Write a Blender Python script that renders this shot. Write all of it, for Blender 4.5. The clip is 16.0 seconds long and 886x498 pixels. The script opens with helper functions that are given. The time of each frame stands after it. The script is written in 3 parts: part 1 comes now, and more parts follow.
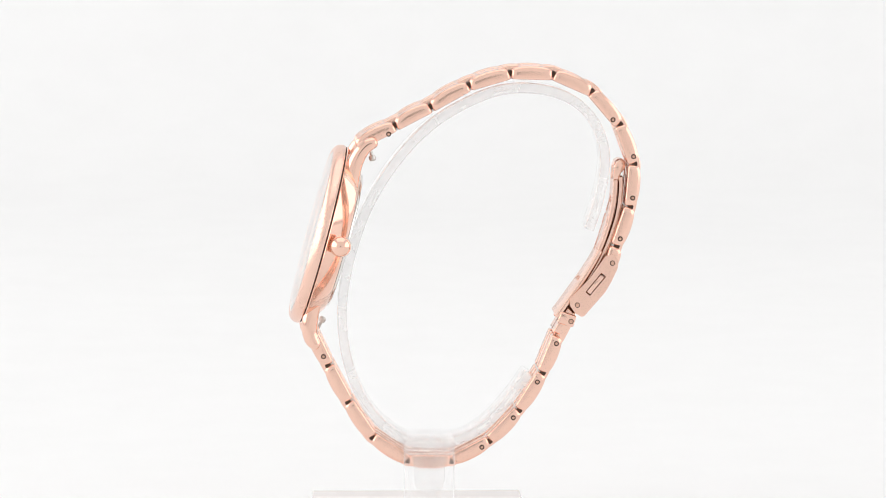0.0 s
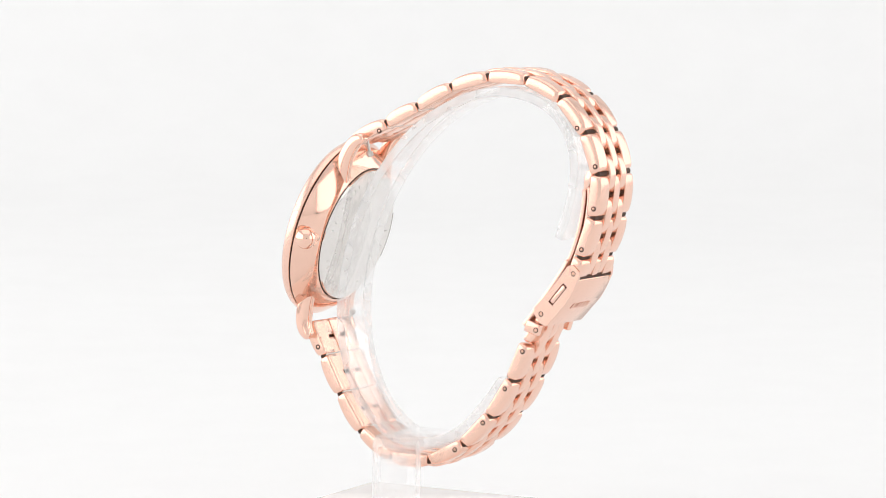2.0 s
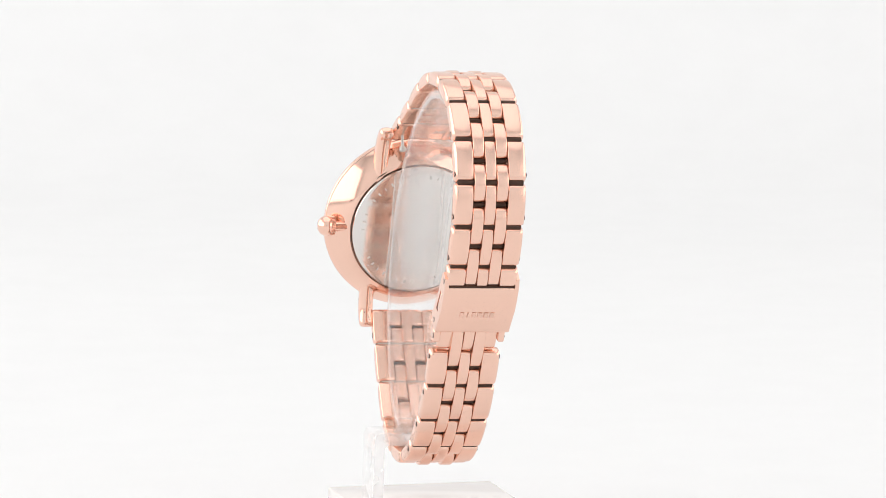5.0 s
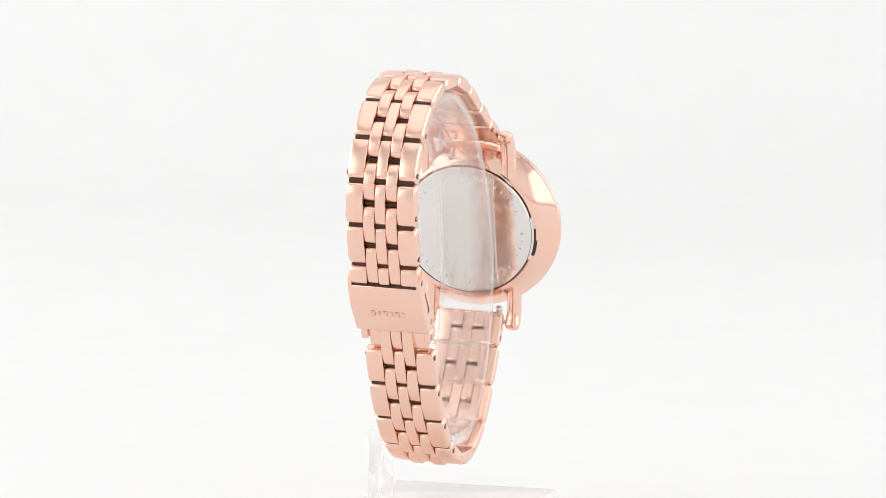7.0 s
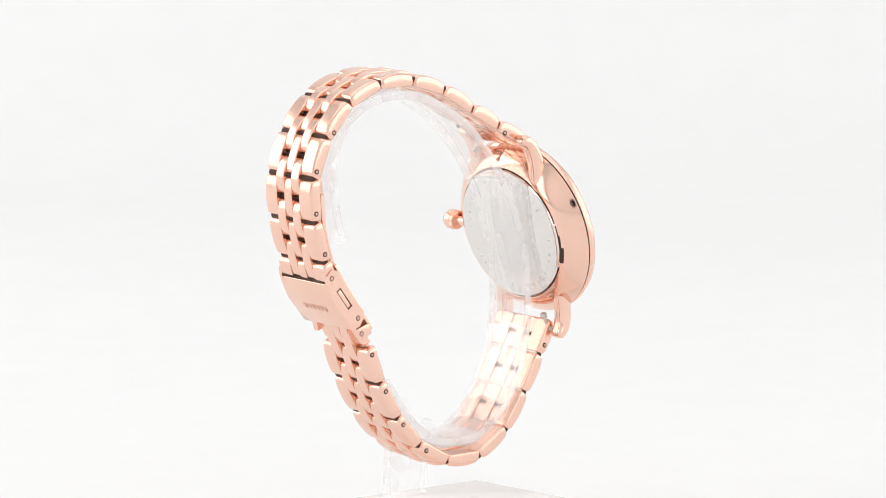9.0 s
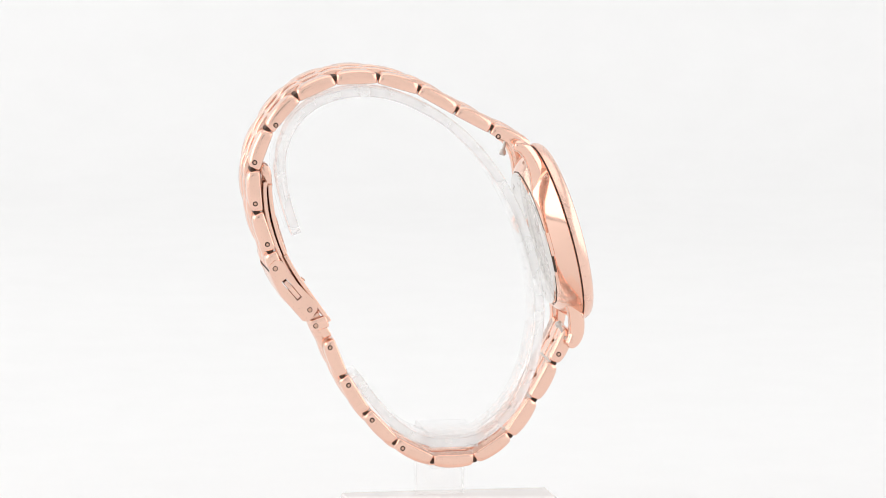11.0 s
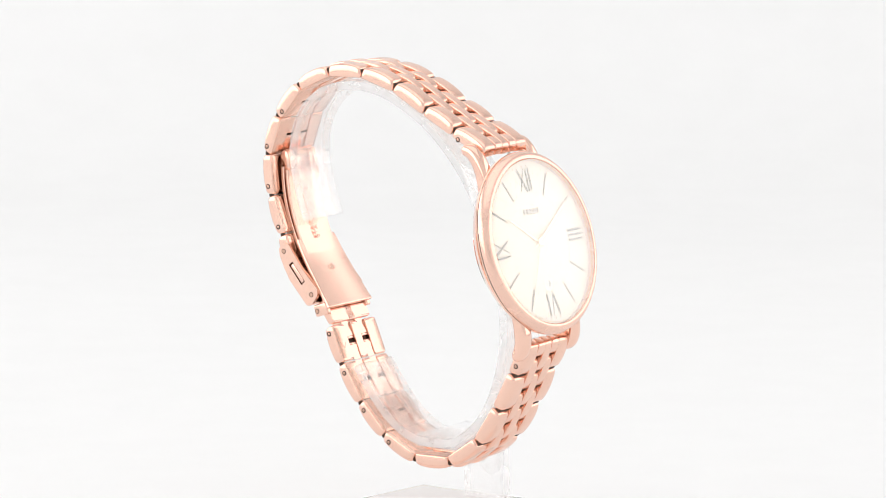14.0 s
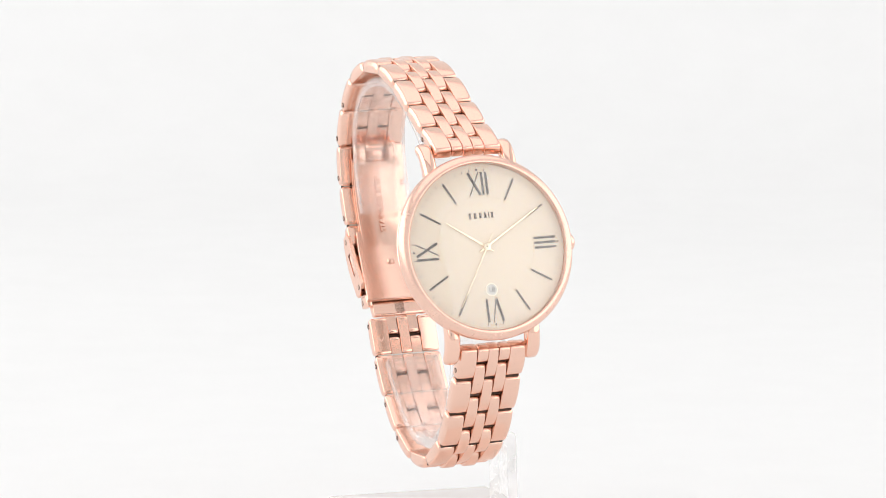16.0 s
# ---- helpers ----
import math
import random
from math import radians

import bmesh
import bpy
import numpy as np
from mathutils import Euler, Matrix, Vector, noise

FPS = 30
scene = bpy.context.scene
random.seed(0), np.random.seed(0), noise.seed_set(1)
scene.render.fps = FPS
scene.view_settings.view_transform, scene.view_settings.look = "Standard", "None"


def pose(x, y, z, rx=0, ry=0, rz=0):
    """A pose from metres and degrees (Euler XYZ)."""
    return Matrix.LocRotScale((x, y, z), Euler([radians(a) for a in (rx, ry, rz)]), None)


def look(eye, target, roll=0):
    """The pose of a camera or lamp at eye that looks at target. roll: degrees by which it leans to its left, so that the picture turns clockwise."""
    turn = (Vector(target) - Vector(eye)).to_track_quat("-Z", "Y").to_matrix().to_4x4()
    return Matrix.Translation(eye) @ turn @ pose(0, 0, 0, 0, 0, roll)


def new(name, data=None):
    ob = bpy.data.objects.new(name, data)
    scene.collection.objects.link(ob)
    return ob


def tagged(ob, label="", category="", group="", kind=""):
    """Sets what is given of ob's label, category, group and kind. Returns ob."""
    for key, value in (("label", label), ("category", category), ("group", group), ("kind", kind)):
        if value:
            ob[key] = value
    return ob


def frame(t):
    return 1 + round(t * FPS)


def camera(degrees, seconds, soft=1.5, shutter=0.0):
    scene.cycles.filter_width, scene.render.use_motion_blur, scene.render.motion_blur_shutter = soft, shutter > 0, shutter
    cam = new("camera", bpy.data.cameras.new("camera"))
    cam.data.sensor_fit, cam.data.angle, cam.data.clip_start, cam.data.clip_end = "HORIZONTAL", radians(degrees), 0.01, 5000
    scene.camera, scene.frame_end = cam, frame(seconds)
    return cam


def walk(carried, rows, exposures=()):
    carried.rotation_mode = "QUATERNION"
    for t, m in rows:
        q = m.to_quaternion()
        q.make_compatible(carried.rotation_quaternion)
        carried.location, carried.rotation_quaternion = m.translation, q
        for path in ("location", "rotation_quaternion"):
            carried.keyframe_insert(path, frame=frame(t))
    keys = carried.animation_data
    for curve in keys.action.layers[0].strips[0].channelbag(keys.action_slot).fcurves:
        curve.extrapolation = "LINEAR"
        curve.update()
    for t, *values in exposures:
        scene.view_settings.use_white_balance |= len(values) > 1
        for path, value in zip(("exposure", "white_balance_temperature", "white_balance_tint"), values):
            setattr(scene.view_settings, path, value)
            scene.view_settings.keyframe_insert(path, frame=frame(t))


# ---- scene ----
# ---------------------------------------------------------------- measures
# The watch is laid out in units of U metres, x and z in the plane of its loop, y across
# the bracelet (crown at -y), the origin on the turning axis.
U = 0.000972
FLOOR = -59.0                      # floor level in units
LEAN = -1.9                        # the stand leans a little to its side
SPIN0, SPIN = 2.0, -15.65         # heading at the start and degrees a second

D = 957.5
PITCH = 7.1


def up(z):
    return (z - FLOOR) * U


# ---------------------------------------------------------------- camera
cam = camera(10.4, 16.0, soft=0.8)
aim = (0.68 * U, 0.0, up(0.0))
eye = (0.68 * U, -D * U * math.cos(radians(PITCH)), up(0.0) + D * U * math.sin(radians(PITCH)))
still = look(eye, aim, 0.2)
walk(cam, [(0.0, still), (16.0, still)])
scene.view_settings.exposure = -0.73

# ---------------------------------------------------------------- world and lamps
world = bpy.data.worlds.new("studio_world")
scene.world = world
world.use_nodes = True
world.node_tree.nodes["Background"].inputs["Color"].default_value = (0.8, 0.85, 1.0, 1)
world.node_tree.nodes["Background"].inputs["Strength"].default_value = 0.03


def softbox(name, at, towards, wide, high, glow):
    data = bpy.data.lights.new(name, "AREA")
    data.shape, data.size, data.size_y = "RECTANGLE", wide, high
    data.energy = glow * math.pi * wide * high
    data.color = (1.0, 0.995, 0.992)
    ob = new(name, data)
    ob.matrix_world = look(at, towards)
    return ob


softbox("softbox_side", (-0.66, -0.02, 0.32), (0, 0.04, 0.34), 1.50, 0.56, 2.1)
softbox("softbox_side", (0.66, -0.10, 0.30), (0, -0.12, 0.32), 1.45, 0.54, 1.6)
# unseen overhead fill, added to brighten the paper and even out the metal
softbox("added_top_fill", (0, 0.0, 1.13), (0, 0.02, 0), 1.40, 1.55, 0.93)


# ---------------------------------------------------------------- materials
def material(name, colour, rough=0.5, metal=0.0, vary=0.05, scale=300.0, bump=0.0, rough_vary=0.0,
             transmission=0.0, ior=1.5, coat=0.0, stretch=None):
    m = bpy.data.materials.new(name)
    m.use_nodes = True
    n, l = m.node_tree.nodes, m.node_tree.links
    b = n["Principled BSDF"]
    b.inputs["Metallic"].default_value = metal
    b.inputs["Roughness"].default_value = rough
    b.inputs["Transmission Weight"].default_value = transmission
    b.inputs["IOR"].default_value = ior
    b.inputs["Coat Weight"].default_value = coat
    co = n.new("ShaderNodeTexCoord")
    mp = n.new("ShaderNodeMapping")
    mp.inputs["Scale"].default_value = stretch or (1, 1, 1)
    l.new(co.outputs["Object"], mp.inputs["Vector"])
    fine, coarse = n.new("ShaderNodeTexNoise"), n.new("ShaderNodeTexNoise")
    fine.inputs["Scale"].default_value, coarse.inputs["Scale"].default_value = scale * 8, scale
    fine.inputs["Detail"].default_value = 4
    for t in (fine, coarse):
        l.new(mp.outputs["Vector"], t.inputs["Vector"])
    mix = n.new("ShaderNodeMath")
    mix.operation = "MULTIPLY_ADD"
    mix.inputs[1].default_value = 0.5
    half = n.new("ShaderNodeMath")
    half.operation = "MULTIPLY"
    half.inputs[1].default_value = 0.5
    l.new(fine.outputs["Fac"], half.inputs[0])
    l.new(coarse.outputs["Fac"], mix.inputs[0])
    l.new(half.outputs[0], mix.inputs[2])
    ramp = n.new("ShaderNodeValToRGB")
    ramp.color_ramp.elements[0].position, ramp.color_ramp.elements[1].position = 0.35, 0.65
    ramp.color_ramp.elements[0].color = (*[c * (1 - vary) for c in colour], 1)
    ramp.color_ramp.elements[1].color = (*[min(1, c * (1 + vary)) for c in colour], 1)
    l.new(mix.outputs[0], ramp.inputs["Fac"])
    l.new(ramp.outputs["Color"], b.inputs["Base Color"])
    if rough_vary:
        r = n.new("ShaderNodeMapRange")
        r.inputs["To Min"].default_value = max(0.0, rough - rough_vary)
        r.inputs["To Max"].default_value = rough + rough_vary
        l.new(mix.outputs[0], r.inputs["Value"])
        l.new(r.outputs["Result"], b.inputs["Roughness"])
    if bump:
        k = n.new("ShaderNodeBump")
        k.inputs["Strength"].default_value = bump
        k.inputs["Distance"].default_value = 0.00005
        l.new(fine.outputs["Fac"], k.inputs["Height"])
        l.new(k.outputs["Normal"], b.inputs["Normal"])
    return m


ROSE = material("polished_rose_gold", (0.90, 0.598, 0.482), 0.21, 1.0, 0.015, 200, 0.0, 0.02)
MIRROR_ROSE = material("mirror_rose_gold", (0.90, 0.598, 0.482), 0.10, 1.0, 0.01, 200, 0.0, 0.02)
ROSE_SATIN = material("satin_rose_gold", (0.90, 0.60, 0.485), 0.25, 1.0, 0.015, 260, 0.0, 0.0)
BEZEL_ROSE = material("softly_polished_rose_gold", (0.90, 0.605, 0.495), 0.27, 1.0, 0.01, 200, 0.0, 0.02)
PIN = material("rose_gold_pin", (0.66, 0.41, 0.31), 0.25, 1.0, 0.05, 400)
# GAP: dark colour that stands in for crevice shade and dirt in joints and seams
GAP = material("crevice_shade_and_dirt", (0.06, 0.028, 0.016), 0.6, 0.2, 0.1, 400)
STEEL = material("polished_steel", (0.77, 0.74, 0.715), 0.09, 1.0, 0.02, 200, 0.01, 0.03, stretch=(1, 1, 8))
BAR_STEEL = material("dull_steel", (0.60, 0.575, 0.55), 0.28, 1.0, 0.06, 300)
ENGRAVED = material("engraved_steel", (0.68, 0.655, 0.635), 0.4, 1.0, 0.05, 300)
ENGRAVED_ROSE = material("engraved_rose_gold", (0.84, 0.55, 0.44), 0.4, 1.0, 0.05, 300)
CREAM = material("cream_dial_lacquer", (1.0, 0.855, 0.70), 0.42, 0.0, 0.01, 150, 0.0)
INK = material("grey_brown_marker", (0.12, 0.105, 0.095), 0.35, 0.8, 0.1, 500)
HAND = material("pale_gold_hand", (0.92, 0.78, 0.60), 0.2, 1.0, 0.03, 400)
RING_INK = material("pale_gold_print", (0.72, 0.58, 0.42), 0.4, 0, 0.03, 400)
WHITE_DISC = material("white_date_disc", (0.78, 0.78, 0.76), 0.5, 0, 0.02, 400)


def clear(name, tint, ior, rough, haze, bending, rise=4.0):
    """Clear sheet: light passes straight, gloss grows at grazing angles, a little white haze in the body."""
    m = bpy.data.materials.new(name)
    m.use_nodes = True
    n, l = m.node_tree.nodes, m.node_tree.links
    n.remove(n["Principled BSDF"])
    pass_on, gloss, fog = n.new("ShaderNodeBsdfTransparent"), n.new("ShaderNodeBsdfGlossy"), n.new("ShaderNodeBsdfDiffuse")
    pass_on.inputs["Color"].default_value = (*tint, 1)
    gloss.inputs["Roughness"].default_value = rough
    gloss.inputs["Color"].default_value = (1, 1, 1, 1)
    fog.inputs["Color"].default_value = (0.97, 0.965, 0.965, 1)
    face, power, fres = n.new("ShaderNodeLayerWeight"), n.new("ShaderNodeMath"), n.new("ShaderNodeMath")
    face.inputs["Blend"].default_value = 0.5
    power.operation, fres.operation = "POWER", "MULTIPLY_ADD"
    power.inputs[1].default_value = rise
    low = ((ior - 1) / (ior + 1)) ** 2
    fres.inputs[1].default_value, fres.inputs[2].default_value = 0.9 - low, low
    l.new(face.outputs["Facing"], power.inputs[0])
    l.new(power.outputs[0], fres.inputs[0])
    scuff = n.new("ShaderNodeTexNoise")
    scuff.inputs["Scale"].default_value, scuff.inputs["Detail"].default_value = 180, 5
    co = n.new("ShaderNodeTexCoord")
    l.new(co.outputs["Object"], scuff.inputs["Vector"])
    amount = n.new("ShaderNodeMapRange")
    amount.inputs["To Min"].default_value, amount.inputs["To Max"].default_value = haze * 0.6, haze * 1.4
    l.new(scuff.outputs["Fac"], amount.inputs["Value"])
    body, whole, sheer = n.new("ShaderNodeMixShader"), n.new("ShaderNodeMixShader"), n.new("ShaderNodeMixShader")
    bend = n.new("ShaderNodeBsdfGlass")
    bend.inputs["IOR"].default_value, bend.inputs["Roughness"].default_value = ior, rough
    sheer.inputs[0].default_value = bending
    l.new(pass_on.outputs[0], sheer.inputs[1])
    l.new(bend.outputs[0], sheer.inputs[2])
    l.new(amount.outputs["Result"], body.inputs[0])
    l.new(sheer.outputs[0], body.inputs[1])
    through_fog, veil = n.new("ShaderNodeBsdfTranslucent"), n.new("ShaderNodeMixShader")
    through_fog.inputs["Color"].default_value = (0.97, 0.965, 0.965, 1)
    veil.inputs[0].default_value = 0.6
    l.new(fog.outputs[0], veil.inputs[1])
    l.new(through_fog.outputs[0], veil.inputs[2])
    l.new(veil.outputs[0], body.inputs[2])
    l.new(fres.outputs[0], whole.inputs[0])
    l.new(body.outputs[0], whole.inputs[1])
    l.new(gloss.outputs[0], whole.inputs[2])
    l.new(whole.outputs[0], n["Material Output"].inputs["Surface"])
    return m


CRYSTAL = clear("watch_crystal", (0.995, 0.995, 0.99), 1.6, 0.0, 0.0, 0.0, 2.2)
ACRYLIC = clear("clear_acrylic", (0.992, 0.992, 0.992), 1.49, 0.03, 0.05, 0.16)
FROST = clear("sawn_acrylic_edge", (0.995, 0.995, 0.995), 1.49, 0.08, 0.27, 0.0)
RIM = clear("acrylic_rim", (0.97, 0.97, 0.97), 1.49, 0.05, 0.18, 0.5)
SLAB = material("cream_acrylic", (0.95, 0.87, 0.825), 0.08, 0, 0.015, 120, 0.0, coat=0.3)
TENT = material("white_tent_cloth", (0.86, 0.86, 0.86), 0.9, 0, 0.01, 8, 0.0)
SHEET = material("white_paper_sheet", (0.88, 0.88, 0.88), 0.7, 0, 0.01, 8, 0.0)

# ---------------------------------------------------------------- building helpers
TILT = pose(0, 0, 0, LEAN)


def mesh_of(name, bm, mat, sharp=32):
    bmesh.ops.recalc_face_normals(bm, faces=bm.faces)
    me = bpy.data.meshes.new(name)
    bm.to_mesh(me)
    bm.free()
    for p in me.polygons:
        p.use_smooth = True
    me.set_sharp_from_angle(angle=radians(sharp))
    me.materials.append(mat)
    return me


def scaled(bm, m=None):
    """The mesh from units to metres."""
    bmesh.ops.transform(bm, matrix=Matrix.Scale(U, 4) @ (m or Matrix()), verts=bm.verts)
    return bm


def in_metres(m):
    m = m.copy()
    m.translation = m.translation * U
    return m


def part(name, bm, mat, parent, label="", at=None, sharp=32):
    """One mesh object, given in units, under a thing or a part; at: its pose in the parent's space, in units."""
    ob = new(name, mesh_of(name, scaled(bm), mat, sharp))
    return put(ob, parent, at, label)


def put(ob, parent, at=None, label=""):
    ob.parent = parent
    if at is not None:
        ob.matrix_basis = in_metres(at)
    return tagged(ob, label) if label else ob


def extruded(outline, y0, y1, bevel=0.0, segments=2, keep=None):
    """A plate with the outline (x, z), from y0 to y1, its edges rounded."""
    bm = bmesh.new()
    a = [bm.verts.new((x, y0, z)) for x, z in outline]
    b = [bm.verts.new((x, y1, z)) for x, z in outline]
    bm.faces.new(a), bm.faces.new(list(reversed(b)))
    k = len(outline)
    for i in range(k):
        bm.faces.new((a[i], b[i], b[(i + 1) % k], a[(i + 1) % k]))
    bmesh.ops.recalc_face_normals(bm, faces=bm.faces)
    if bevel:
        edges = [e for e in bm.edges if e.calc_face_angle(0) > radians(35)]
        bmesh.ops.bevel(bm, geom=edges, offset=bevel, segments=segments, affect="EDGES", profile=0.5, clamp_overlap=True)
    return bm


def lathe(profile, steps=96, closed=False):
    """A turned body about the z axis, from (radius, height) pairs."""
    bm = bmesh.new()
    rings = []
    for r, h in profile:
        if r < 1e-6:
            rings.append([bm.verts.new((0, 0, h))])
        else:
            rings.append([bm.verts.new((r * math.cos(2 * math.pi * i / steps), r * math.sin(2 * math.pi * i / steps), h)) for i in range(steps)])
    pairs = list(zip(rings, rings[1:])) + ([(rings[-1], rings[0])] if closed else [])
    for a, b in pairs:
        for i in range(steps):
            j = (i + 1) % steps
            if len(a) == 1:
                bm.faces.new((a[0], b[j], b[i]))
            elif len(b) == 1:
                bm.faces.new((a[i], a[j], b[0]))
            else:
                bm.faces.new((a[i], a[j], b[j], b[i]))
    return bm


def box(cx, cy, cz, sx, sy, sz, bevel=0.0, segments=2):
    bm = bmesh.new()
    bmesh.ops.create_cube(bm, size=1, matrix=Matrix.Translation((cx, cy, cz)) @ Matrix.Diagonal((sx, sy, sz, 1)))
    if bevel:
        bmesh.ops.bevel(bm, geom=bm.edges[:], offset=bevel, segments=segments, affect="EDGES", profile=0.5)
    return bm


def smooth_path(points, times=3):
    """Rounds a polyline by cutting its corners; the ends stay."""
    pts = [Vector(p) for p in points]
    for _ in range(times):
        out = [pts[0]]
        for a, b in zip(pts, pts[1:]):
            out += [a * 0.75 + b * 0.25, a * 0.25 + b * 0.75]
        pts = out + [pts[-1]]
    return pts


def ribbon(path, thick, width, bevel=0.15, side=0.0, wide_end=None):
    """A strip of even thickness that follows a path in the plane of the loop."""
    bm = bmesh.new()
    n, rows = len(path), []
    for i, p in enumerate(path):
        t = (path[min(i + 1, n - 1)] - path[max(i - 1, 0)]).normalized()
        o = Vector((-t.y, t.x)) * thick / 2
        w = width + ((wide_end or width) - width) * i / (n - 1)
        q = [(p + o, side - w / 2), (p + o, side + w / 2), (p - o, side + w / 2), (p - o, side - w / 2)]
        rows.append([bm.verts.new((v.x, y, v.y)) for v, y in q])
    for a, b in zip(rows, rows[1:]):
        for k in range(4):
            bm.faces.new((a[k], a[(k + 1) % 4], b[(k + 1) % 4], b[k]))
    bm.faces.new(rows[0]), bm.faces.new(rows[-1])
    bmesh.ops.recalc_face_normals(bm, faces=bm.faces)
    if bevel:
        edges = [e for e in bm.edges if e.calc_face_angle(0) > radians(50)]
        bmesh.ops.bevel(bm, geom=edges, offset=bevel, segments=2, affect="EDGES", profile=0.5)
    return bm


def thing(name, base, label, category, group=""):
    """An empty on the turning axis at the height base (in units)."""
    ob = tagged(new(name), label, category, group)
    ob.empty_display_size = 0.005
    ob.location = (0, 0, up(base))
    return ob


# ---------------------------------------------------------------- the studio
def plate(name, x0, x1, y0, y1, z0, z1, mat):
    bm = bmesh.new()
    bmesh.ops.create_cube(bm, size=1, matrix=Matrix.Translation(((x0 + x1) / 2, (y0 + y1) / 2, (z0 + z1) / 2)) @ Matrix.Diagonal((x1 - x0, y1 - y0, z1 - z0, 1)))
    return tagged(new(name, mesh_of(name, bm, mat)), kind="structure")


def sweep_sheet():
    """Paper that runs over the table and up behind it in one curve."""
    side = [(-0.92, 0.0), (0.55, 0.0)]
    side += [(0.55 + 0.3 * math.sin(a), 0.3 - 0.3 * math.cos(a)) for a in [radians(9 * i) for i in range(1, 11)]]
    side += [(0.85, 1.16)]
    bm = bmesh.new()
    n = len(side)
    for thick in (0.0, 0.004):
        for x in (-0.76, 0.76):
            for y, z in side:
                bm.verts.new((x, y + thick * (1 if z > 0.29 else 0), z - thick * (0 if z > 0.29 else 1)))
    bm.verts.ensure_lookup_table()
    v = bm.verts
    for i in range(n - 1):
        bm.faces.new((v[i], v[i + 1], v[n + i + 1], v[n + i]))
        bm.faces.new((v[2 * n + i], v[3 * n + i], v[3 * n + i + 1], v[2 * n + i + 1]))
    ob = new("backdrop", mesh_of("backdrop", bm, SHEET, 60))
    return tagged(ob, "seamless white paper backdrop curving up behind the stand", "backdrop", kind="structure")


sweep_sheet()
plate("floor", -0.80, 0.80, -1.05, 0.93, -0.03, -0.006, TENT)
plate("wall_west", -0.80, -0.765, -0.86, 0.93, -0.006, 1.16, TENT)
plate("wall_east", 0.765, 0.80, -0.86, 0.93, -0.006, 1.16, TENT)
plate("wall_north", -0.765, 0.765, 0.86, 0.89, -0.006, 1.16, TENT)
plate("ceiling", -0.80, 0.80, -0.90, 0.93, 1.163, 1.19, TENT)


def front_wall():
    """The tent's front, with the round opening through which the lens looks."""
    cx, cz, r = eye[0], eye[2] - 0.006, 0.072
    bm = bmesh.new()
    k = 48
    corner = []
    ring = []
    for i in range(k):
        a = 2 * math.pi * i / k
        c, s = math.cos(a), math.sin(a)
        ring.append((cx + r * c, cz + r * s))
        f = min((0.79 / abs(c)) if abs(c) > 1e-6 else 9e9, ((1.16 - cz) if s > 0 else (cz + 0.006)) / abs(s) if abs(s) > 1e-6 else 9e9)
        corner.append((cx + f * c, cz + f * s))
    layers = []
    for y in (-0.865, -0.875):
        layers.append(([bm.verts.new((x, y, z)) for x, z in ring], [bm.verts.new((x, y, z)) for x, z in corner]))
    for i in range(k):
        j = (i + 1) % k
        for inner, outer in layers:
            bm.faces.new((inner[i], inner[j], outer[j], outer[i]))
        bm.faces.new((layers[0][0][i], layers[0][0][j], layers[1][0][j], layers[1][0][i]))
    tagged(new("wall_south", mesh_of("wall_south", bm, TENT)), kind="structure")


front_wall()

# ---------------------------------------------------------------- the watch
WATCH_BASE = -43.5
watch = thing("wristwatch", WATCH_BASE, "polished rose gold wristwatch with cream dial, closed on a clear stand", "watch")
LEANED = Matrix.Translation((0, 0, -WATCH_BASE)) @ TILT      # the loop's plane in the watch's space, in units

# --- case
FACE = 15.0
O = Vector((-25.2, -0.3, 3.5))
nrm = Vector((-math.cos(radians(FACE)), 0, math.sin(radians(FACE))))
top = Vector((math.sin(radians(FACE)), 0, math.cos(radians(FACE))))
right = Vector((0, -1, 0))
CASE = Matrix(((right.x, top.x, nrm.x, O.x), (right.y, top.y, nrm.y, O.y), (right.z, top.z, nrm.z, O.z), (0, 0, 0, 1)))
HEAD = LEANED @ Matrix.Translation(O) @ pose(0, 0, 0, 0, 0, 1.5) @ Matrix.Translation(-O)
CASE_AT = HEAD @ CASE            # x to three o'clock, y to twelve, z out of the dial

case = part("case", lathe([(0, -6.2), (13.6, -6.2), (13.75, -6.4), (14.1, -6.28), (14.8, -5.8), (15.9, -4.9), (17.0, -3.75), (17.7, -2.95),
                           (17.95, -2.6), (17.75, -2.36), (16.0, -2.3), (0, -2.3)], 128), MIRROR_ROSE, watch, at=CASE_AT, sharp=40)
part("bezel", lathe([(16.25, -1.6), (16.25, -0.1), (16.4, 0.05), (16.8, 0.08), (17.3, -0.18), (17.75, -0.65), (18.02, -1.3), (18.05, -1.8), (17.95, -2.12),
                     (17.7, -2.27), (16.25, -2.27)], 128, closed=True), BEZEL_ROSE, case, sharp=40)
part("case_back", lathe([(0, -7.0), (12.7, -7.0), (13.3, -6.85), (13.45, -6.5), (13.45, -6.1), (0, -6.1)], 128), STEEL, case, "polished steel case back with engraved ring", sharp=40)
part("seam", lathe([(17.0, -2.35), (17.82, -2.35), (17.82, -2.24), (17.0, -2.24)], 128, closed=True), GAP, case, "dark seam under the bezel")
part("case_back_seam", lathe([(13.3, -6.56), (13.5, -6.46), (13.5, -6.2), (13.3, -6.2)], 128, closed=True), GAP, case, "dark seam round the case back")
dial = part("dial", lathe([(0, -2.1), (16.2, -2.1), (16.2, -1.35), (16.1, -1.3), (0, -1.3)], 128), CREAM, case, "cream dial")
crystal = part("crystal", lathe([(0, -0.5), (16.2, -0.5), (16.2, -0.02), (15.95, 0.10), (15.7, 0.14), (0, 0.15)], 128), CRYSTAL, case, "clear flat crystal", sharp=50)
crystal.visible_shadow = False

DZ = -1.3


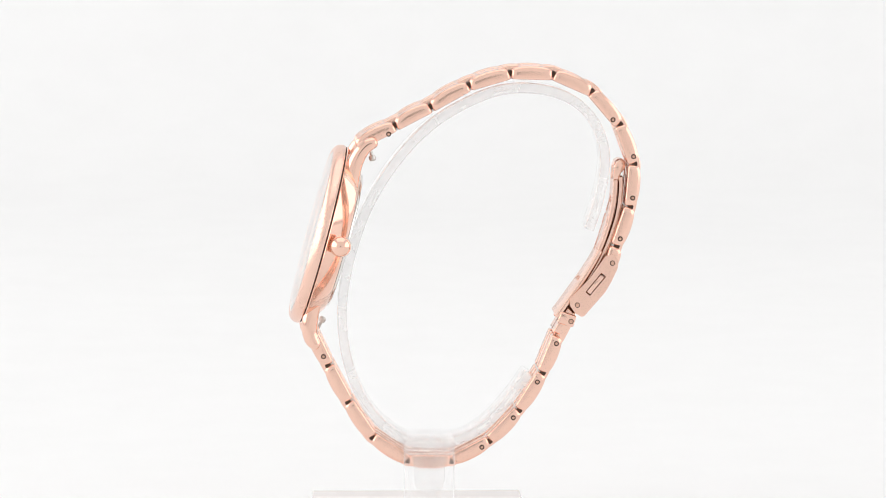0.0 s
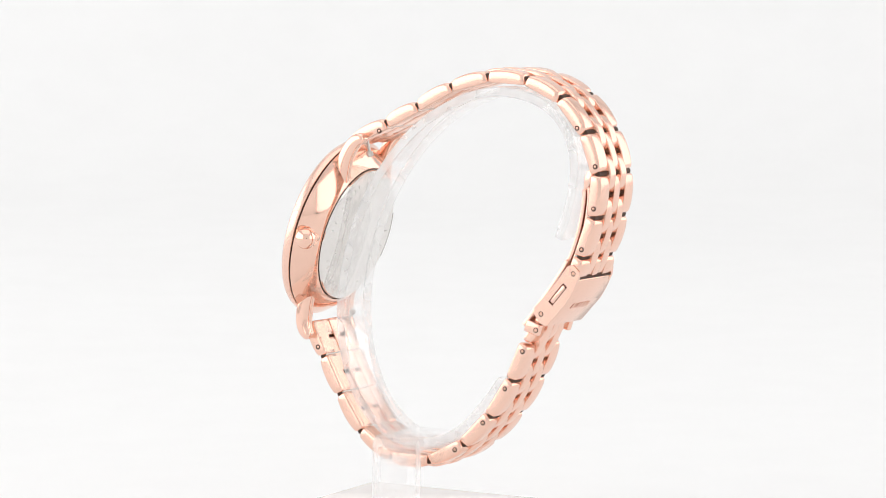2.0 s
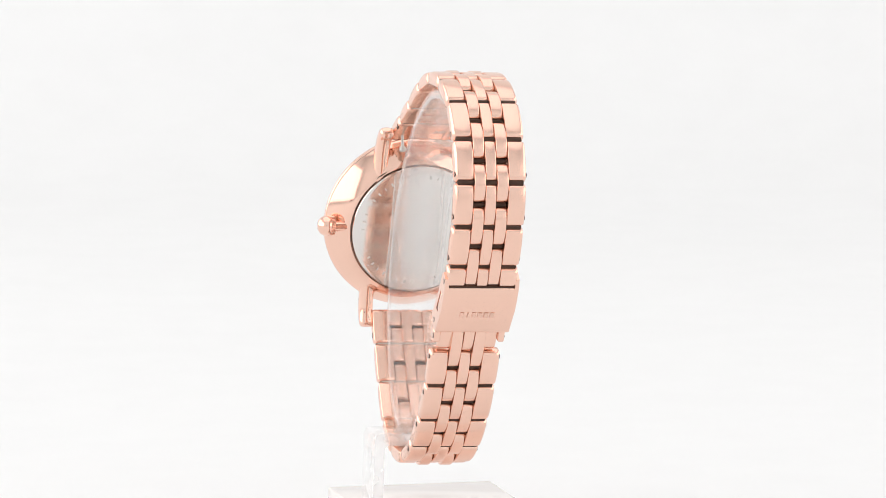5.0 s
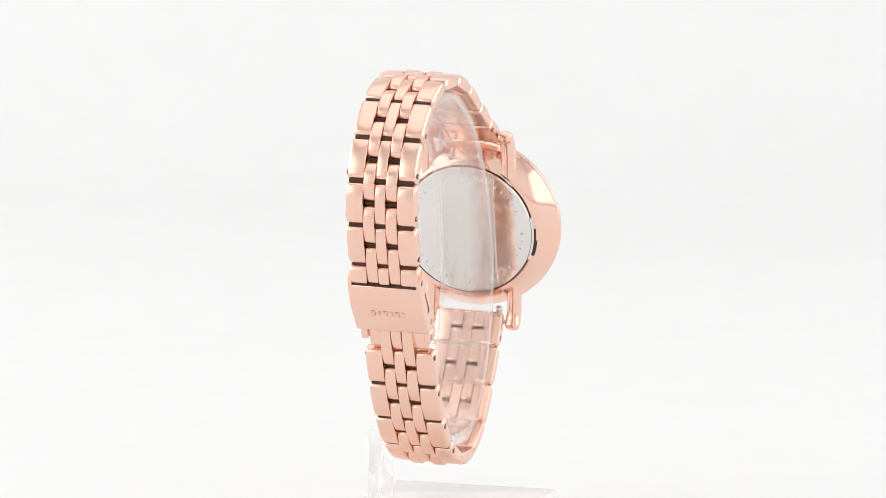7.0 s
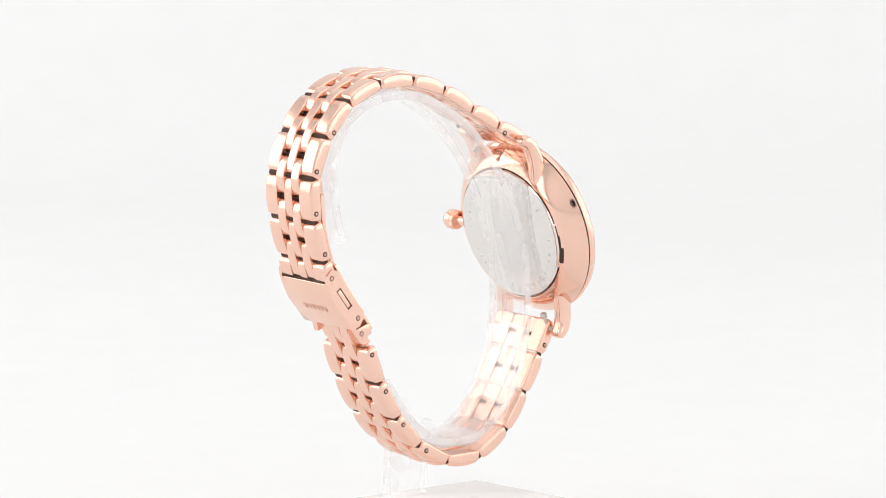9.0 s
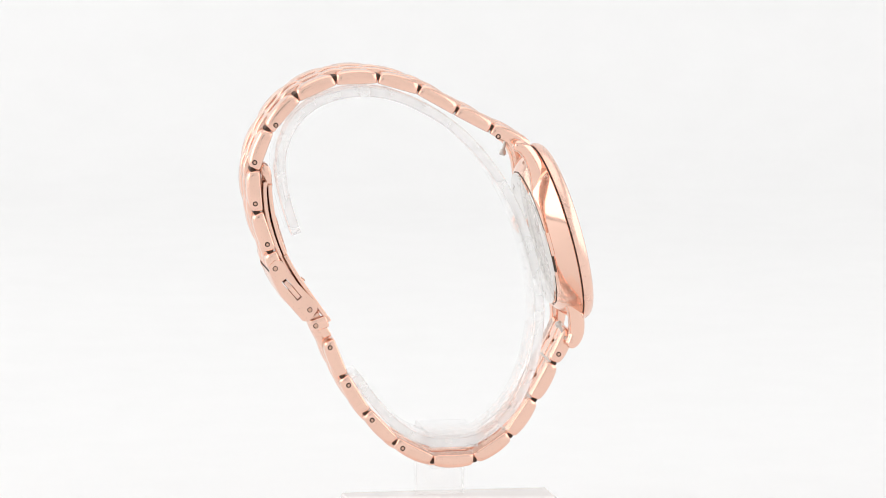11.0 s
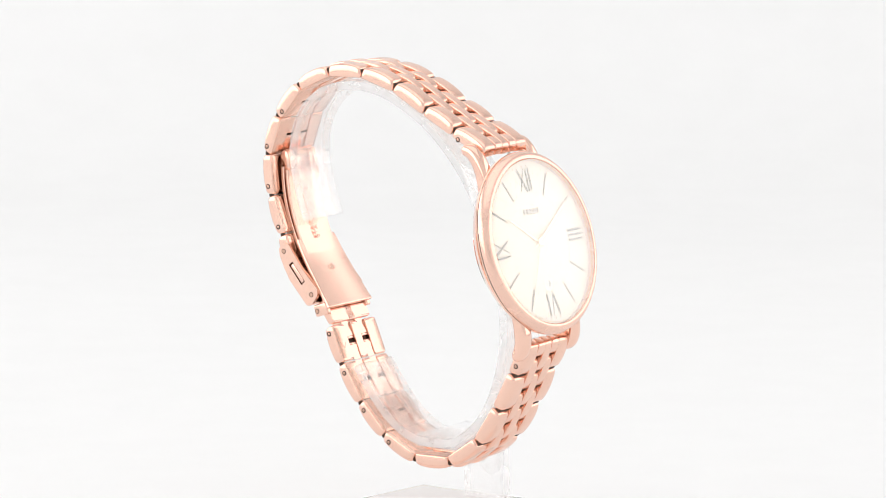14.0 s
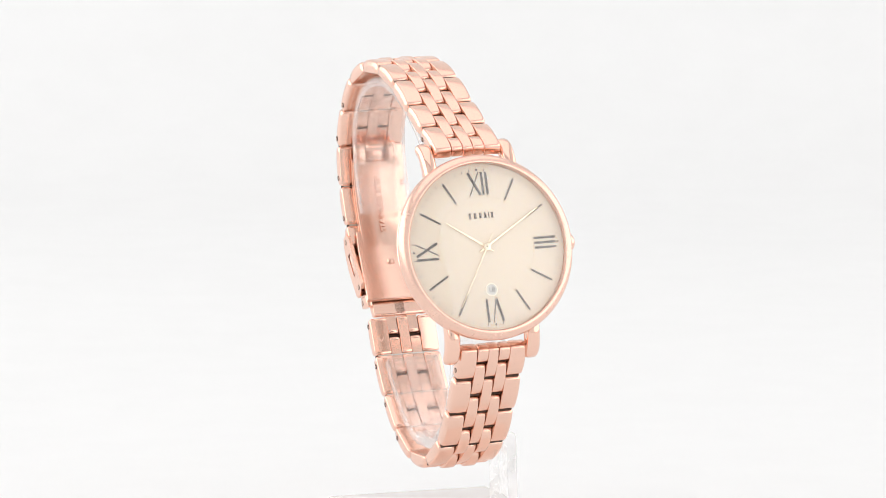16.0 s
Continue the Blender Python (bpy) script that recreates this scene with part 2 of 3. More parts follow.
def stroke(a, b, w0, w1, z=DZ, h=0.12):
    """A raised bar on the dial from a to b."""
    a, b = Vector(a), Vector(b)
    s = Vector((-(b - a).y, (b - a).x)).normalized()
    q = [a + s * w0 / 2, a - s * w0 / 2, b - s * w1 / 2, b + s * w1 / 2]
    bm = bmesh.new()
    lo = [bm.verts.new((p.x, p.y, z - 0.02)) for p in q]
    hi = [bm.verts.new((p.x, p.y, z + h)) for p in q]
    bm.faces.new(lo), bm.faces.new(hi)
    for i in range(4):
        bm.faces.new((lo[i], lo[(i + 1) % 4], hi[(i + 1) % 4], hi[i]))
    return bm


def joined(bms):
    out = bmesh.new()
    for b in bms:
        me = bpy.data.meshes.new("piece")
        b.to_mesh(me)
        b.free()
        out.from_mesh(me)
        bpy.data.meshes.remove(me)
    return out


def turned(p, degrees):
    a = -radians(degrees)
    return (p[0] * math.cos(a) - p[1] * math.sin(a), p[0] * math.sin(a) + p[1] * math.cos(a))


R0, R1 = 10.1, 14.55
for hour in (1, 2, 4, 5, 7, 8, 10, 11):
    part("hour_marker", stroke(turned((0, R0), hour * 30), turned((0, R1 + 0.2), hour * 30), 0.34, 0.40), INK, dial)
glyphs = {
    12: [((-1.95, R1), (0.25, R0), 0.50), ((0.25, R1), (-1.95, R0), 0.2), ((0.85, R1), (0.85, R0), 0.46), ((1.75, R1), (1.75, R0), 0.46)],
    3: [((-0.95, R1), (-0.95, R0), 0.46), ((0, R1), (0, R0), 0.46), ((0.95, R1), (0.95, R0), 0.46)],
    6: [((-1.75, R1), (-0.65, R0), 0.50), ((0.35, R1), (-0.60, R0), 0.2), ((1.35, R1), (1.35, R0), 0.46)],
    9: [((-1.5, R1), (-1.5, R0), 0.46), ((-0.8, R1), (1.5, R0), 0.50), ((1.5, R1), (-0.8, R0), 0.2)],
}
for hour, lines in glyphs.items():
    part("numeral", joined([stroke(turned(a, hour * 30), turned(b, hour * 30), w, w) for a, b, w in lines]), INK, dial, "roman numeral")
for minute in range(60):
    if minute % 5:
        part("minute_mark", stroke(turned((0, 14.75), minute * 6), turned((0, 15.3), minute * 6), 0.13, 0.13, h=0.03), INK, dial)
    elif minute % 15 == 0:
        part("minute_dot", lathe([(0, DZ - 0.02), (0.22, DZ - 0.02), (0.22, DZ + 0.05), (0, DZ + 0.06)], 12), INK, dial,
             at=Matrix.Translation((*turned((0, 15.05), minute * 6), 0)))
part("dial_ring", lathe([(9.88, DZ - 0.02), (9.88, DZ + 0.015), (9.98, DZ + 0.015), (9.98, DZ - 0.02)], 96, closed=True), RING_INK, dial, "fine gold ring on the dial")
# maker's word as plain strokes
for i in range(6):
    x = (-2.55, -1.45, -0.35, 0.65, 1.4, 2.1)[i]
    wide = 0.2 if i == 4 else 0.5
    part("maker_bar", stroke((x, 5.6), (x, 6.7), wide, wide, h=0.03), INK, dial)
# date window
part("date_disc", lathe([(0, DZ - 0.05), (1.15, DZ - 0.05), (1.15, DZ + 0.012), (0, DZ + 0.012)], 32), WHITE_DISC, dial, at=Matrix.Translation((0, -8.3, 0)))
part("date_rim", lathe([(1.12, DZ - 0.02), (1.12, DZ + 0.05), (1.26, DZ + 0.05), (1.26, DZ - 0.02)], 32, closed=True), HAND, dial, at=Matrix.Translation((0, -8.3, 0)))


def writing(name, words, size, mat, parent, at, deep=0.02, label=""):
    data = bpy.data.curves.new(name, "FONT")
    data.body, data.size, data.extrude = words, size * U, deep * U
    data.align_x, data.align_y = "CENTER", "CENTER"
    ob = bpy.data.objects.new(name, data)
    me = bpy.data.meshes.new_from_object(ob)
    bpy.data.objects.remove(ob)
    me.materials.append(mat)
    return put(new(name, me), parent, at, label)


writing("date_number", "18", 1.55, INK, dial, Matrix.Translation((0, -8.3, DZ + 0.03)))


def hand(name, degrees, length, tail, wide, z):
    bm = bmesh.new()
    pts = [(-wide * 0.35, -tail), (wide * 0.35, -tail), (wide / 2, length * 0.1), (wide * 0.3, length), (-wide * 0.3, length), (-wide / 2, length * 0.1)]
    lo = [bm.verts.new((*turned(p, degrees), z)) for p in pts]
    hi = [bm.verts.new((*turned((p[0] * 0.6, p[1]), degrees), z + 0.12)) for p in pts]
    bm.faces.new(lo), bm.faces.new(hi)
    for i in range(6):
        bm.faces.new((lo[i], lo[(i + 1) % 6], hi[(i + 1) % 6], hi[i]))
    part(name, bm, HAND, case, "pale gold hand", sharp=20)


hand("hour_hand", 304, 9.3, 1.6, 0.62, -1.14)
hand("minute_hand", 59.3, 13.4, 1.8, 0.55, -0.98)
hand("second_hand", 211, 13.2, 3.2, 0.24, -0.82)
part("hand_hub", lathe([(0, -1.3), (0.75, -1.3), (0.75, -0.66), (0.5, -0.6), (0, -0.58)], 32), HAND, case)
part("hub_dot", lathe([(0, -0.6), (0.16, -0.6), (0.16, -0.555), (0, -0.55)], 16), INK, case)

# --- engraving round the case back, not readable
for i in range(44):
    a = i * 360 / 44
    if i % 11 in (9, 10):
        continue
    bm = box(0, 11.3, -7.01, 0.34 if i % 3 else 0.16, 0.7, 0.05)
    bmesh.ops.rotate(bm, verts=bm.verts, matrix=Matrix.Rotation(radians(a), 3, "Z"))
    part("engraved_bar", bm, ENGRAVED, case)

# --- opener notch beside the case back, on the nine o'clock side
def sector(profile, a0, a1, steps=16):
    """A length of turned rim between two angles."""
    bm = bmesh.new()
    rings = []
    for i in range(steps + 1):
        a = radians(a0 + (a1 - a0) * i / steps)
        rings.append([bm.verts.new((r * math.cos(a), r * math.sin(a), h)) for r, h in profile])
    k = len(profile)
    for p, q in zip(rings, rings[1:]):
        for i in range(k):
            bm.faces.new((p[i], p[(i + 1) % k], q[(i + 1) % k], q[i]))
    bm.faces.new(rings[0]), bm.faces.new(rings[-1])
    return bm


# the slot isn't cut: a dark sector on the rim paints its shade
part("opener_notch", sector([(13.4, -6.55), (14.15, -6.38), (14.4, -6.15), (14.4, -5.8), (13.4, -5.8)], 176, 200), GAP, case, "dark slot for opening the case back")
part("opener_lip", sector([(13.4, -6.9), (13.8, -6.75), (13.8, -6.2), (13.4, -6.2)], 165, 204), STEEL, case, "steel lip in the slot")
part("notch_edge", sector([(14.15, -6.42), (14.6, -6.12), (14.75, -5.9), (14.3, -5.8)], 167, 186), MIRROR_ROSE, case)

# --- crown: x of the case points to three o'clock
CROWN = CASE_AT @ pose(-0.8, 0.0, -5.2, 0, 90, 0)
crown = part("crown", lathe([(0, 14.0), (0.95, 14.0), (0.95, 17.55), (1.35, 17.5), (1.7, 17.65), (1.75, 18.4), (1.95, 18.55), (2.08, 19.0), (1.98, 19.7), (1.6, 20.4), (0.9, 20.85), (0, 21.0)], 40),
             MIRROR_ROSE, watch, "domed fluted crown", at=CROWN)
for i in range(28):
    bm = box(1.78, 0, 18.05, 0.34, 0.23, 0.85, 0.08, 1)
    bmesh.ops.rotate(bm, verts=bm.verts, matrix=Matrix.Rotation(2 * math.pi * i / 28, 3, "Z"))
    part("flute", bm, ROSE, crown)

# --- lugs
def horn(path, thick, wide, y):
    """A curved horn with an oval-square section along a path in the loop's plane; its end is rounded off."""
    pts = smooth_path(path, 2)
    n, k = len(pts), 20
    bm = bmesh.new()
    rows = []
    for i, p in enumerate(pts):
        f = i / (n - 1)
        j = min(int(f * (len(thick) - 1)), len(thick) - 2)
        g = f * (len(thick) - 1) - j
        h = (thick[j] * (1 - g) + thick[j + 1] * g) / 2
        t = (pts[min(i + 1, n - 1)] - pts[max(i - 1, 0)]).normalized()
        o = Vector((-t.y, t.x))
        rows.append((p, o, h, wide / 2, t))
    p, o, h, w, t = rows[-1]
    for f in (0.35, 0.65, 0.88, 0.98):
        c = math.sqrt(1 - f * f)
        rows.append((p + t * f * h * 0.8, o, h * c, w * c ** 0.4, t))
    rings = []
    for p, o, h, w, t in rows:
        ring = []
        for q in range(k):
            a = 2 * math.pi * q / k
            c, d = math.cos(a), math.sin(a)
            u, v = math.copysign(abs(c) ** 0.75, c) * h, math.copysign(abs(d) ** 0.75, d) * w
            r = p + o * u
            ring.append(bm.verts.new((r.x, y + v, r.y)))
        rings.append(ring)
    for r0, r1 in zip(rings, rings[1:]):
        for q in range(k):
            bm.faces.new((r0[q], r0[(q + 1) % k], r1[(q + 1) % k], r1[q]))
    bm.faces.new(rings[0]), bm.faces.new(rings[-1])
    return bm


HORN_TOP = [(-18.3, 11.4), (-17.8, 14.5), (-17.1, 17.3), (-15.9, 19.7), (-14.6, 21.1), (-13.5, 21.5)]
HORN_LOW = [(-24.3, -8.0), (-25.4, -11.1), (-25.8, -13.6), (-25.8, -15.6), (-25.4, -17.0), (-24.7, -17.9)]
for path, thick in ((HORN_TOP, (4.0, 3.5, 3.1, 2.8, 2.6, 2.3)), (HORN_LOW, (2.8, 3.0, 3.2, 3.1, 2.8, 2.3))):
    for y in (-8.6, 8.1):
        part("lug", horn(path, thick, 2.85, y), MIRROR_ROSE, watch, "curved polished lug", at=HEAD, sharp=60)
for x, z, ax, az, ky in ((-14.2, 21.95, -13.3, 18.2, -5.0), (-24.35, -17.2, -22.9, -14.4, 5.8)):
    bar = part("spring_bar", lathe([(0, -7.1), (0.45, -7.1), (0.45, 7.1), (0, 7.1)], 16), BAR_STEEL, watch, "steel spring bar", at=LEANED @ pose(x, 0, z, 90, 0, 0))
    d = Vector((ax - x, 0, az - z))
    turn = d.to_track_quat("Z", "Y").to_matrix().to_4x4()
    part("release_knob", lathe([(0, 0.2), (0.32, 0.2), (0.32, d.length - 0.7), (0.62, d.length - 0.6), (0.72, d.length + 0.1), (0.5, d.length + 0.45), (0, d.length + 0.5)], 16),
         BAR_STEEL, watch, "steel quick release knob", at=LEANED @ Matrix.Translation((x, ky, z)) @ turn)

# --- bracelet
OUTER, THIN, MID = 3.62, 2.25, 2.2
Y_OUTER, Y_THIN = 6.97 - OUTER / 2, MID / 2 + THIN / 2


LINK_LOW = 1.05


def cushion(length, width, low=-LINK_LOW, high=1.62, ends=0.62, corner=0.55, sag=0.0, round_top=False, free=0):
    """A link: rounded rectangle in plan, flat inside, cushioned outside; sag bends it along its length.
    free: the side (-1 or 1) that ends in the open and is widely rounded; sides against other links are crisp."""
    h, w = length / 2, width / 2
    bm = bmesh.new()
    top_rings = [(0.0, -1.15), (0.05, -0.72), (0.14, -0.38), (0.28, -0.16), (0.48, -0.04), (0.72, 0.0)]
    if round_top:
        top_rings = [(0.0, -0.62), (0.09, -0.34), (0.28, -0.12), (0.55, 0.0), (0.85, 0.02)]
    levels = [(0.22, None, low), (0.05, None, low + 0.12), (0.0, None, low + 0.3)] + [(d, n, None) for d, n in top_rings]
    marks = [-1.0, -0.985, -0.95, -0.88, -0.7, -0.45, -0.2, 0.0, 0.2, 0.45, 0.7, 0.88, 0.95, 0.985, 1.0]
    rings = []
    for d, drop, flat in levels:
        ring = []
        for s in (1, -1):
            crisp = 1.0 if s == free else 0.36
            hh, ww, r = h - d, w - d * crisp, max(corner * (0.75 + 0.4 * (s == free)) - d * 0.5, 0.12)
            side = []
            for m in marks:
                x = m * hh
                over = max(0.0, abs(x) - (hh - r))
                y = ww - r + math.sqrt(max(0.0, r * r - over * over))
                t = abs(x) / h
                z = flat if flat is not None else high - ends * t ** 2.4 + drop * (crisp + (1 - crisp) * t ** 6)
                side.append((x, s * y, z + sag * (1 - t * t)))
            ring += side if s == 1 else side[::-1]
        rings.append([bm.verts.new(q) for q in ring])
    k = len(rings[0])
    for r0, r1 in zip(rings, rings[1:]):
        for i in range(k):
            bm.faces.new((r0[i], r0[(i + 1) % k], r1[(i + 1) % k], r1[i]))
    for r in (rings[0], rings[-1]):
        for i in range(len(marks) - 1):
            bm.faces.new((r[i], r[i + 1], r[k - 2 - i], r[k - 1 - i]))
    return bm


def chord(a, b):
    """Pose of a link between two joints: x along the bracelet, z outwards."""
    a, b = Vector((a[0], 0, a[1])), Vector((b[0], 0, b[1]))
    x = (b - a).normalized()
    y = Vector((0, 1, 0))
    z = x.cross(y)
    m = (a + b) / 2
    return Matrix(((x.x, y.x, z.x, m.x), (x.y, y.y, z.y, m.y), (x.z, y.z, z.z, m.z), (0, 0, 0, 1))), (b - a).length


def link_mesh(name, length, gap, width, mat, **shape):
    return mesh_of(name, scaled(cushion(length - gap, width, **shape)), mat, 50)


def pin_parts(link, x, z, sides):
    for s in sides:
        part("pin", lathe([(0, -0.2), (0.5, -0.2), (0.5, 0.02), (0.42, 0.025), (0, 0.025)], 16), GAP, link, "dark pin hole", at=Matrix.Translation((x, s * OUTER / 2, z)) @ pose(0, 0, 0, -90 * s, 0, 0))
        part("pin", lathe([(0, -0.1), (0.27, -0.1), (0.27, 0.04), (0.2, 0.055), (0, 0.06)], 16), PIN, link, at=Matrix.Translation((x, s * OUTER / 2, z)) @ pose(0, 0, 0, -90 * s, 0, 0))


def bracelet_run(joints, pins, plain, drift):
    """Rows of wide and middle links between the joints, with narrow links bridging them; plain rows have no cross joint."""
    mids, rods = [], []
    for i, (a, b) in enumerate(zip(joints, joints[1:])):
        at, length = chord(a, b)
        d = at.to_3x3() @ Vector((0, 0, 0.1))
        at = LEANED @ Matrix.Translation((0, drift(i + 0.5), 0)) @ at
        mids.append(((a[0] + b[0]) / 2, (a[1] + b[1]) / 2))
        if i == 0 and 0 in plain:
            put(new("end_plate", link_mesh("end_plate", length, 0.2, 11.5, ROSE, ends=0.3, high=0.75)), watch, at)
            put(new("middle_link", link_mesh("middle_link", length, 0.24, MID - 0.08, ROSE, corner=0.4)), watch, at)
            continue
        wide = {s: link_mesh("bracelet_link", length, 0.32, OUTER - 0.03, ROSE, free=s) for s in (-1, 1)}
        slim = link_mesh("middle_link", length, 0.32, MID - 0.03, ROSE, corner=0.4)
        for s in (-1, 1):
            ob = put(new("bracelet_link", wide[s]), watch, at @ Matrix.Translation((0, s * Y_OUTER, 0)))
            if i in pins:
                q = at.inverted() @ LEANED @ Vector((pins[i][0], drift(i + 0.5), pins[i][1]))
                pin_parts(ob, q.x, min(q.z, 0.4), (s,))
        put(new("middle_link", slim), watch, at)
        if i not in plain:
            rods.append(((mids[-1][0] + d.x, mids[-1][1] + d.z), 3.25, drift(i + 0.5)))
        if i + 2 < len(joints):
            rods.append(((b[0] + d.x, b[1] + d.z), 6.4, drift(i + 1)))
            # second rod in plain steel, added behind the dark one for the inner side
            part("inner_rod", lathe([(0, -6.3), (0.26, -6.3), (0.26, 6.3), (0, 6.3)], 10), BAR_STEEL, watch, "thin steel rod in the joint",
                 at=LEANED @ pose(b[0] - d.x * 7, drift(i + 1), b[1] - d.z * 7, 90, 0, 0))
    # rods through the joints, coloured dark to paint the shade in the gaps
    for q, wide, y in rods:
        part("joint_rod", lathe([(0, -wide), (0.6 if wide > 5 else 0.45, -wide), (0.6 if wide > 5 else 0.45, wide), (0, wide)], 12), GAP, watch, "joint rod, coloured dark for the shade in the gap", at=LEANED @ pose(q[0], y, q[1], 90, 0, 0))
    stops = [joints[0]] + [m for i, m in enumerate(mids) if i not in plain] + [joints[-1]]
    for i, (a, b) in enumerate(zip(stops, stops[1:])):
        at, length = chord(a, b)
        inside = [(at.inverted() @ Vector((j[0], 0, j[1]))) for j in joints[1:-1]]
        sag = max([q.z for q in inside if abs(q.x) < length * 0.3] + [0.0])
        me = link_mesh("narrow_link", length, 0.72 if length > 5 else 0.3, THIN - 0.03, ROSE, low=-0.9, high=1.5, ends=0.5, corner=0.5, sag=sag, round_top=True)
        for s in (-1, 1):
            put(new("narrow_link", me), watch, LEANED @ Matrix.Translation((0, drift(i + (1 if 0 in plain else 0)), 0)) @ at @ Matrix.Translation((0, s * Y_THIN, 0)))


UPPER = [(-16.6, 20.7), (-8.89, 24.67), (-1.96, 28.32), (5.51, 32.52), (13.53, 34.85), (21.9, 34.65), (29.41, 31.36), (34.9, 24.95), (37.75, 17.2), (37.0, 8.85), (34.35, 1.1), (32.7, -3.4)]
LOWER = [(26.0, -11.4), (22.95, -16.45), (20.0, -23.8), (15.4, -31.15), (9.65, -37.17), (2.14, -41.08), (-6.28, -40.97), (-13.27, -36.4), (-18.03, -29.39), (-21.91, -22.16), (-25.1, -15.5)]
bracelet_run(UPPER, {0: (-10.2, 23.1), 6: (33.55, 25.9), 7: (37.9, 18.8), 8: (37.5, 10.6), 9: (35.1, 2.6)}, {10}, lambda i: 0.0)
bracelet_run(LOWER, {1: (22.7, -18.0), 2: (19.0, -25.55), 3: (14.3, -32.6), 4: (8.2, -38.45), 9: (-22.9, -20.4)}, {0}, lambda i: -0.12 * max(0.0, i - 4.5))

# --- arrows stamped inside the removable links
for i in (1, 2, 3, 4):
    at, length = chord(LOWER[i], LOWER[i + 1])
    legs = []
    for turn in (-35, 35):
        leg = box(-0.55, 0, 0, 1.2, 0.2, 0.06)
        bmesh.ops.transform(leg, matrix=pose(0.5, 0, 0, 0, 0, turn), verts=leg.verts)
        legs.append(leg)
    part("stamped_arrow", joined(legs), ENGRAVED_ROSE, watch, at=LEANED @ at @ Matrix.Translation((0.6, Y_OUTER, -LINK_LOW - 0.01)))

# --- clasp
at, long = chord((33.36, -2.42), (27.0, -10.1))
CLASP = LEANED @ at
clasp = part("clasp_cover", extruded([(-4.9, 0.7), (-5.0, 1.3), (-4.7, 1.55), (-2.5, 2.2), (0, 2.6), (6.2, 2.45), (6.7, 2.05), (6.7, 1.1), (0, 1.6)], -7.25, 7.25, 0.2, 2), ROSE, watch, "folded clasp cover with stamped word", at=CLASP)


def flange(y0, y1):
    """A side cheek of the clasp with its slot."""
    outer = [(-6.6, -1.2), (-6.5, 0.6), (-5.2, 1.45), (-2.5, 2.15), (0.0, 2.58), (6.2, 2.35), (6.9, 0.9), (6.4, -1.0), (5.4, -1.9), (0.0, -1.5), (-5.6, -1.9)]
    slot = [(-2.5, -0.45), (-2.5, 0.75), (2.4, 0.75), (2.4, -0.45)]
    bm = bmesh.new()
    k = len(outer)
    near = []
    for p in outer:                      # each outer point goes to the slot corner beside it
        near.append(min(range(4), key=lambda i: (slot[i][0] - p[0]) ** 2 + (slot[i][1] - p[1]) ** 2))
    sides = []
    for y in (y0, y1):
        sides.append(([bm.verts.new((x, y, z)) for x, z in outer], [bm.verts.new((x, y, z)) for x, z in slot]))
    for o, s in sides:
        for i in range(k):
            j = (i + 1) % k
            if near[i] == near[j]:
                bm.faces.new((o[i], o[j], s[near[i]]))
            else:
                bm.faces.new((o[i], o[j], s[near[j]], s[near[i]]))
    for which, n in ((0, k), (1, 4)):
        for i in range(n):
            j = (i + 1) % n
            bm.faces.new((sides[0][which][i], sides[0][which][j], sides[1][which][j], sides[1][which][i]))
    bmesh.ops.recalc_face_normals(bm, faces=bm.faces)
    return bm


# thin strip in the crevice colour, added to darken the cover's upper seam
part("cover_seam", box(-5.08, 0, 1.15, 0.2, 13.4, 0.5), GAP, clasp, "dark strip for the shaded seam above the clasp cover")
for s in (-1, 1):
    part("clasp_cheek", flange(s * 7.27, s * 6.5), ROSE, clasp, "slotted side cheek")
    part("push_button", box(0, s * 6.6, 0.15, 4.3, 1.2, 0.9, 0.15), ROSE, clasp, "push button in the slot")
    for x, z in ((-5.35, 0.0), (5.35, 0.0)):
        part("pin", lathe([(0, -0.1), (0.52, -0.1), (0.52, 0.02), (0, 0.025)], 16), GAP, clasp, at=Matrix.Translation((x, s * 7.27, z)) @ pose(0, 0, 0, -90 * s, 0, 0))
        part("pin", lathe([(0, -0.1), (0.38, -0.1), (0.38, 0.045), (0, 0.06)], 16), PIN, clasp, at=Matrix.Translation((x, s * 7.27, z)) @ pose(0, 0, 0, -90 * s, 0, 0))
for i in range(6):
    part("stamped_bar", box(1.2, -3.0 + i * 1.2, 2.68, 1.3, 0.8 if i != 1 else 0.3, 0.06, 0.02, 1), ENGRAVED_ROSE, clasp)
# end block that the cover snaps on, with ears at both sides
for s in (-1, 1):
    ear = part("clasp_ear", box(-0.5, s * 6.35, 0, 3.3, 1.3, 2.4, 0.35, 3), ROSE, watch, "small square ear beside the clasp", at=LEANED @ pose(25.2, 0, -13.4, 0, 18, 0))
    part("pin", lathe([(0, -0.1), (0.52, -0.1), (0.52, 0.02), (0, 0.025)], 16), GAP, ear, at=Matrix.Translation((0.4, s * 7.0, -0.1)) @ pose(0, 0, 0, -90 * s, 0, 0))
    part("pin", lathe([(0, -0.1), (0.38, -0.1), (0.38, 0.045), (0, 0.06)], 16), PIN, ear, at=Matrix.Translation((0.4, s * 7.0, -0.1)) @ pose(0, 0, 0, -90 * s, 0, 0))

# folding blades inside the bracelet
BLADE = smooth_path([(34.3, 14.0), (34.3, 12.0), (33.6, 7.0), (31.9, 1.5), (29.9, -2.6), (27.6, -6.4), (25.0, -10.6)])
OUT_BLADE = smooth_path([(35.3, 14.6), (35.4, 12.0), (34.8, 7.0), (33.1, 1.8), (31.2, -2.4), (28.6, -6.6)])
INNER = smooth_path([(31.4, 0.2), (29.5, -3.3), (26.4, -7.8), (22.8, -12.8)], 2)
blade = part("folding_blade", ribbon(BLADE, 0.8, 9.8, 0.15), ROSE, watch, "long curved folding blade", at=LEANED)
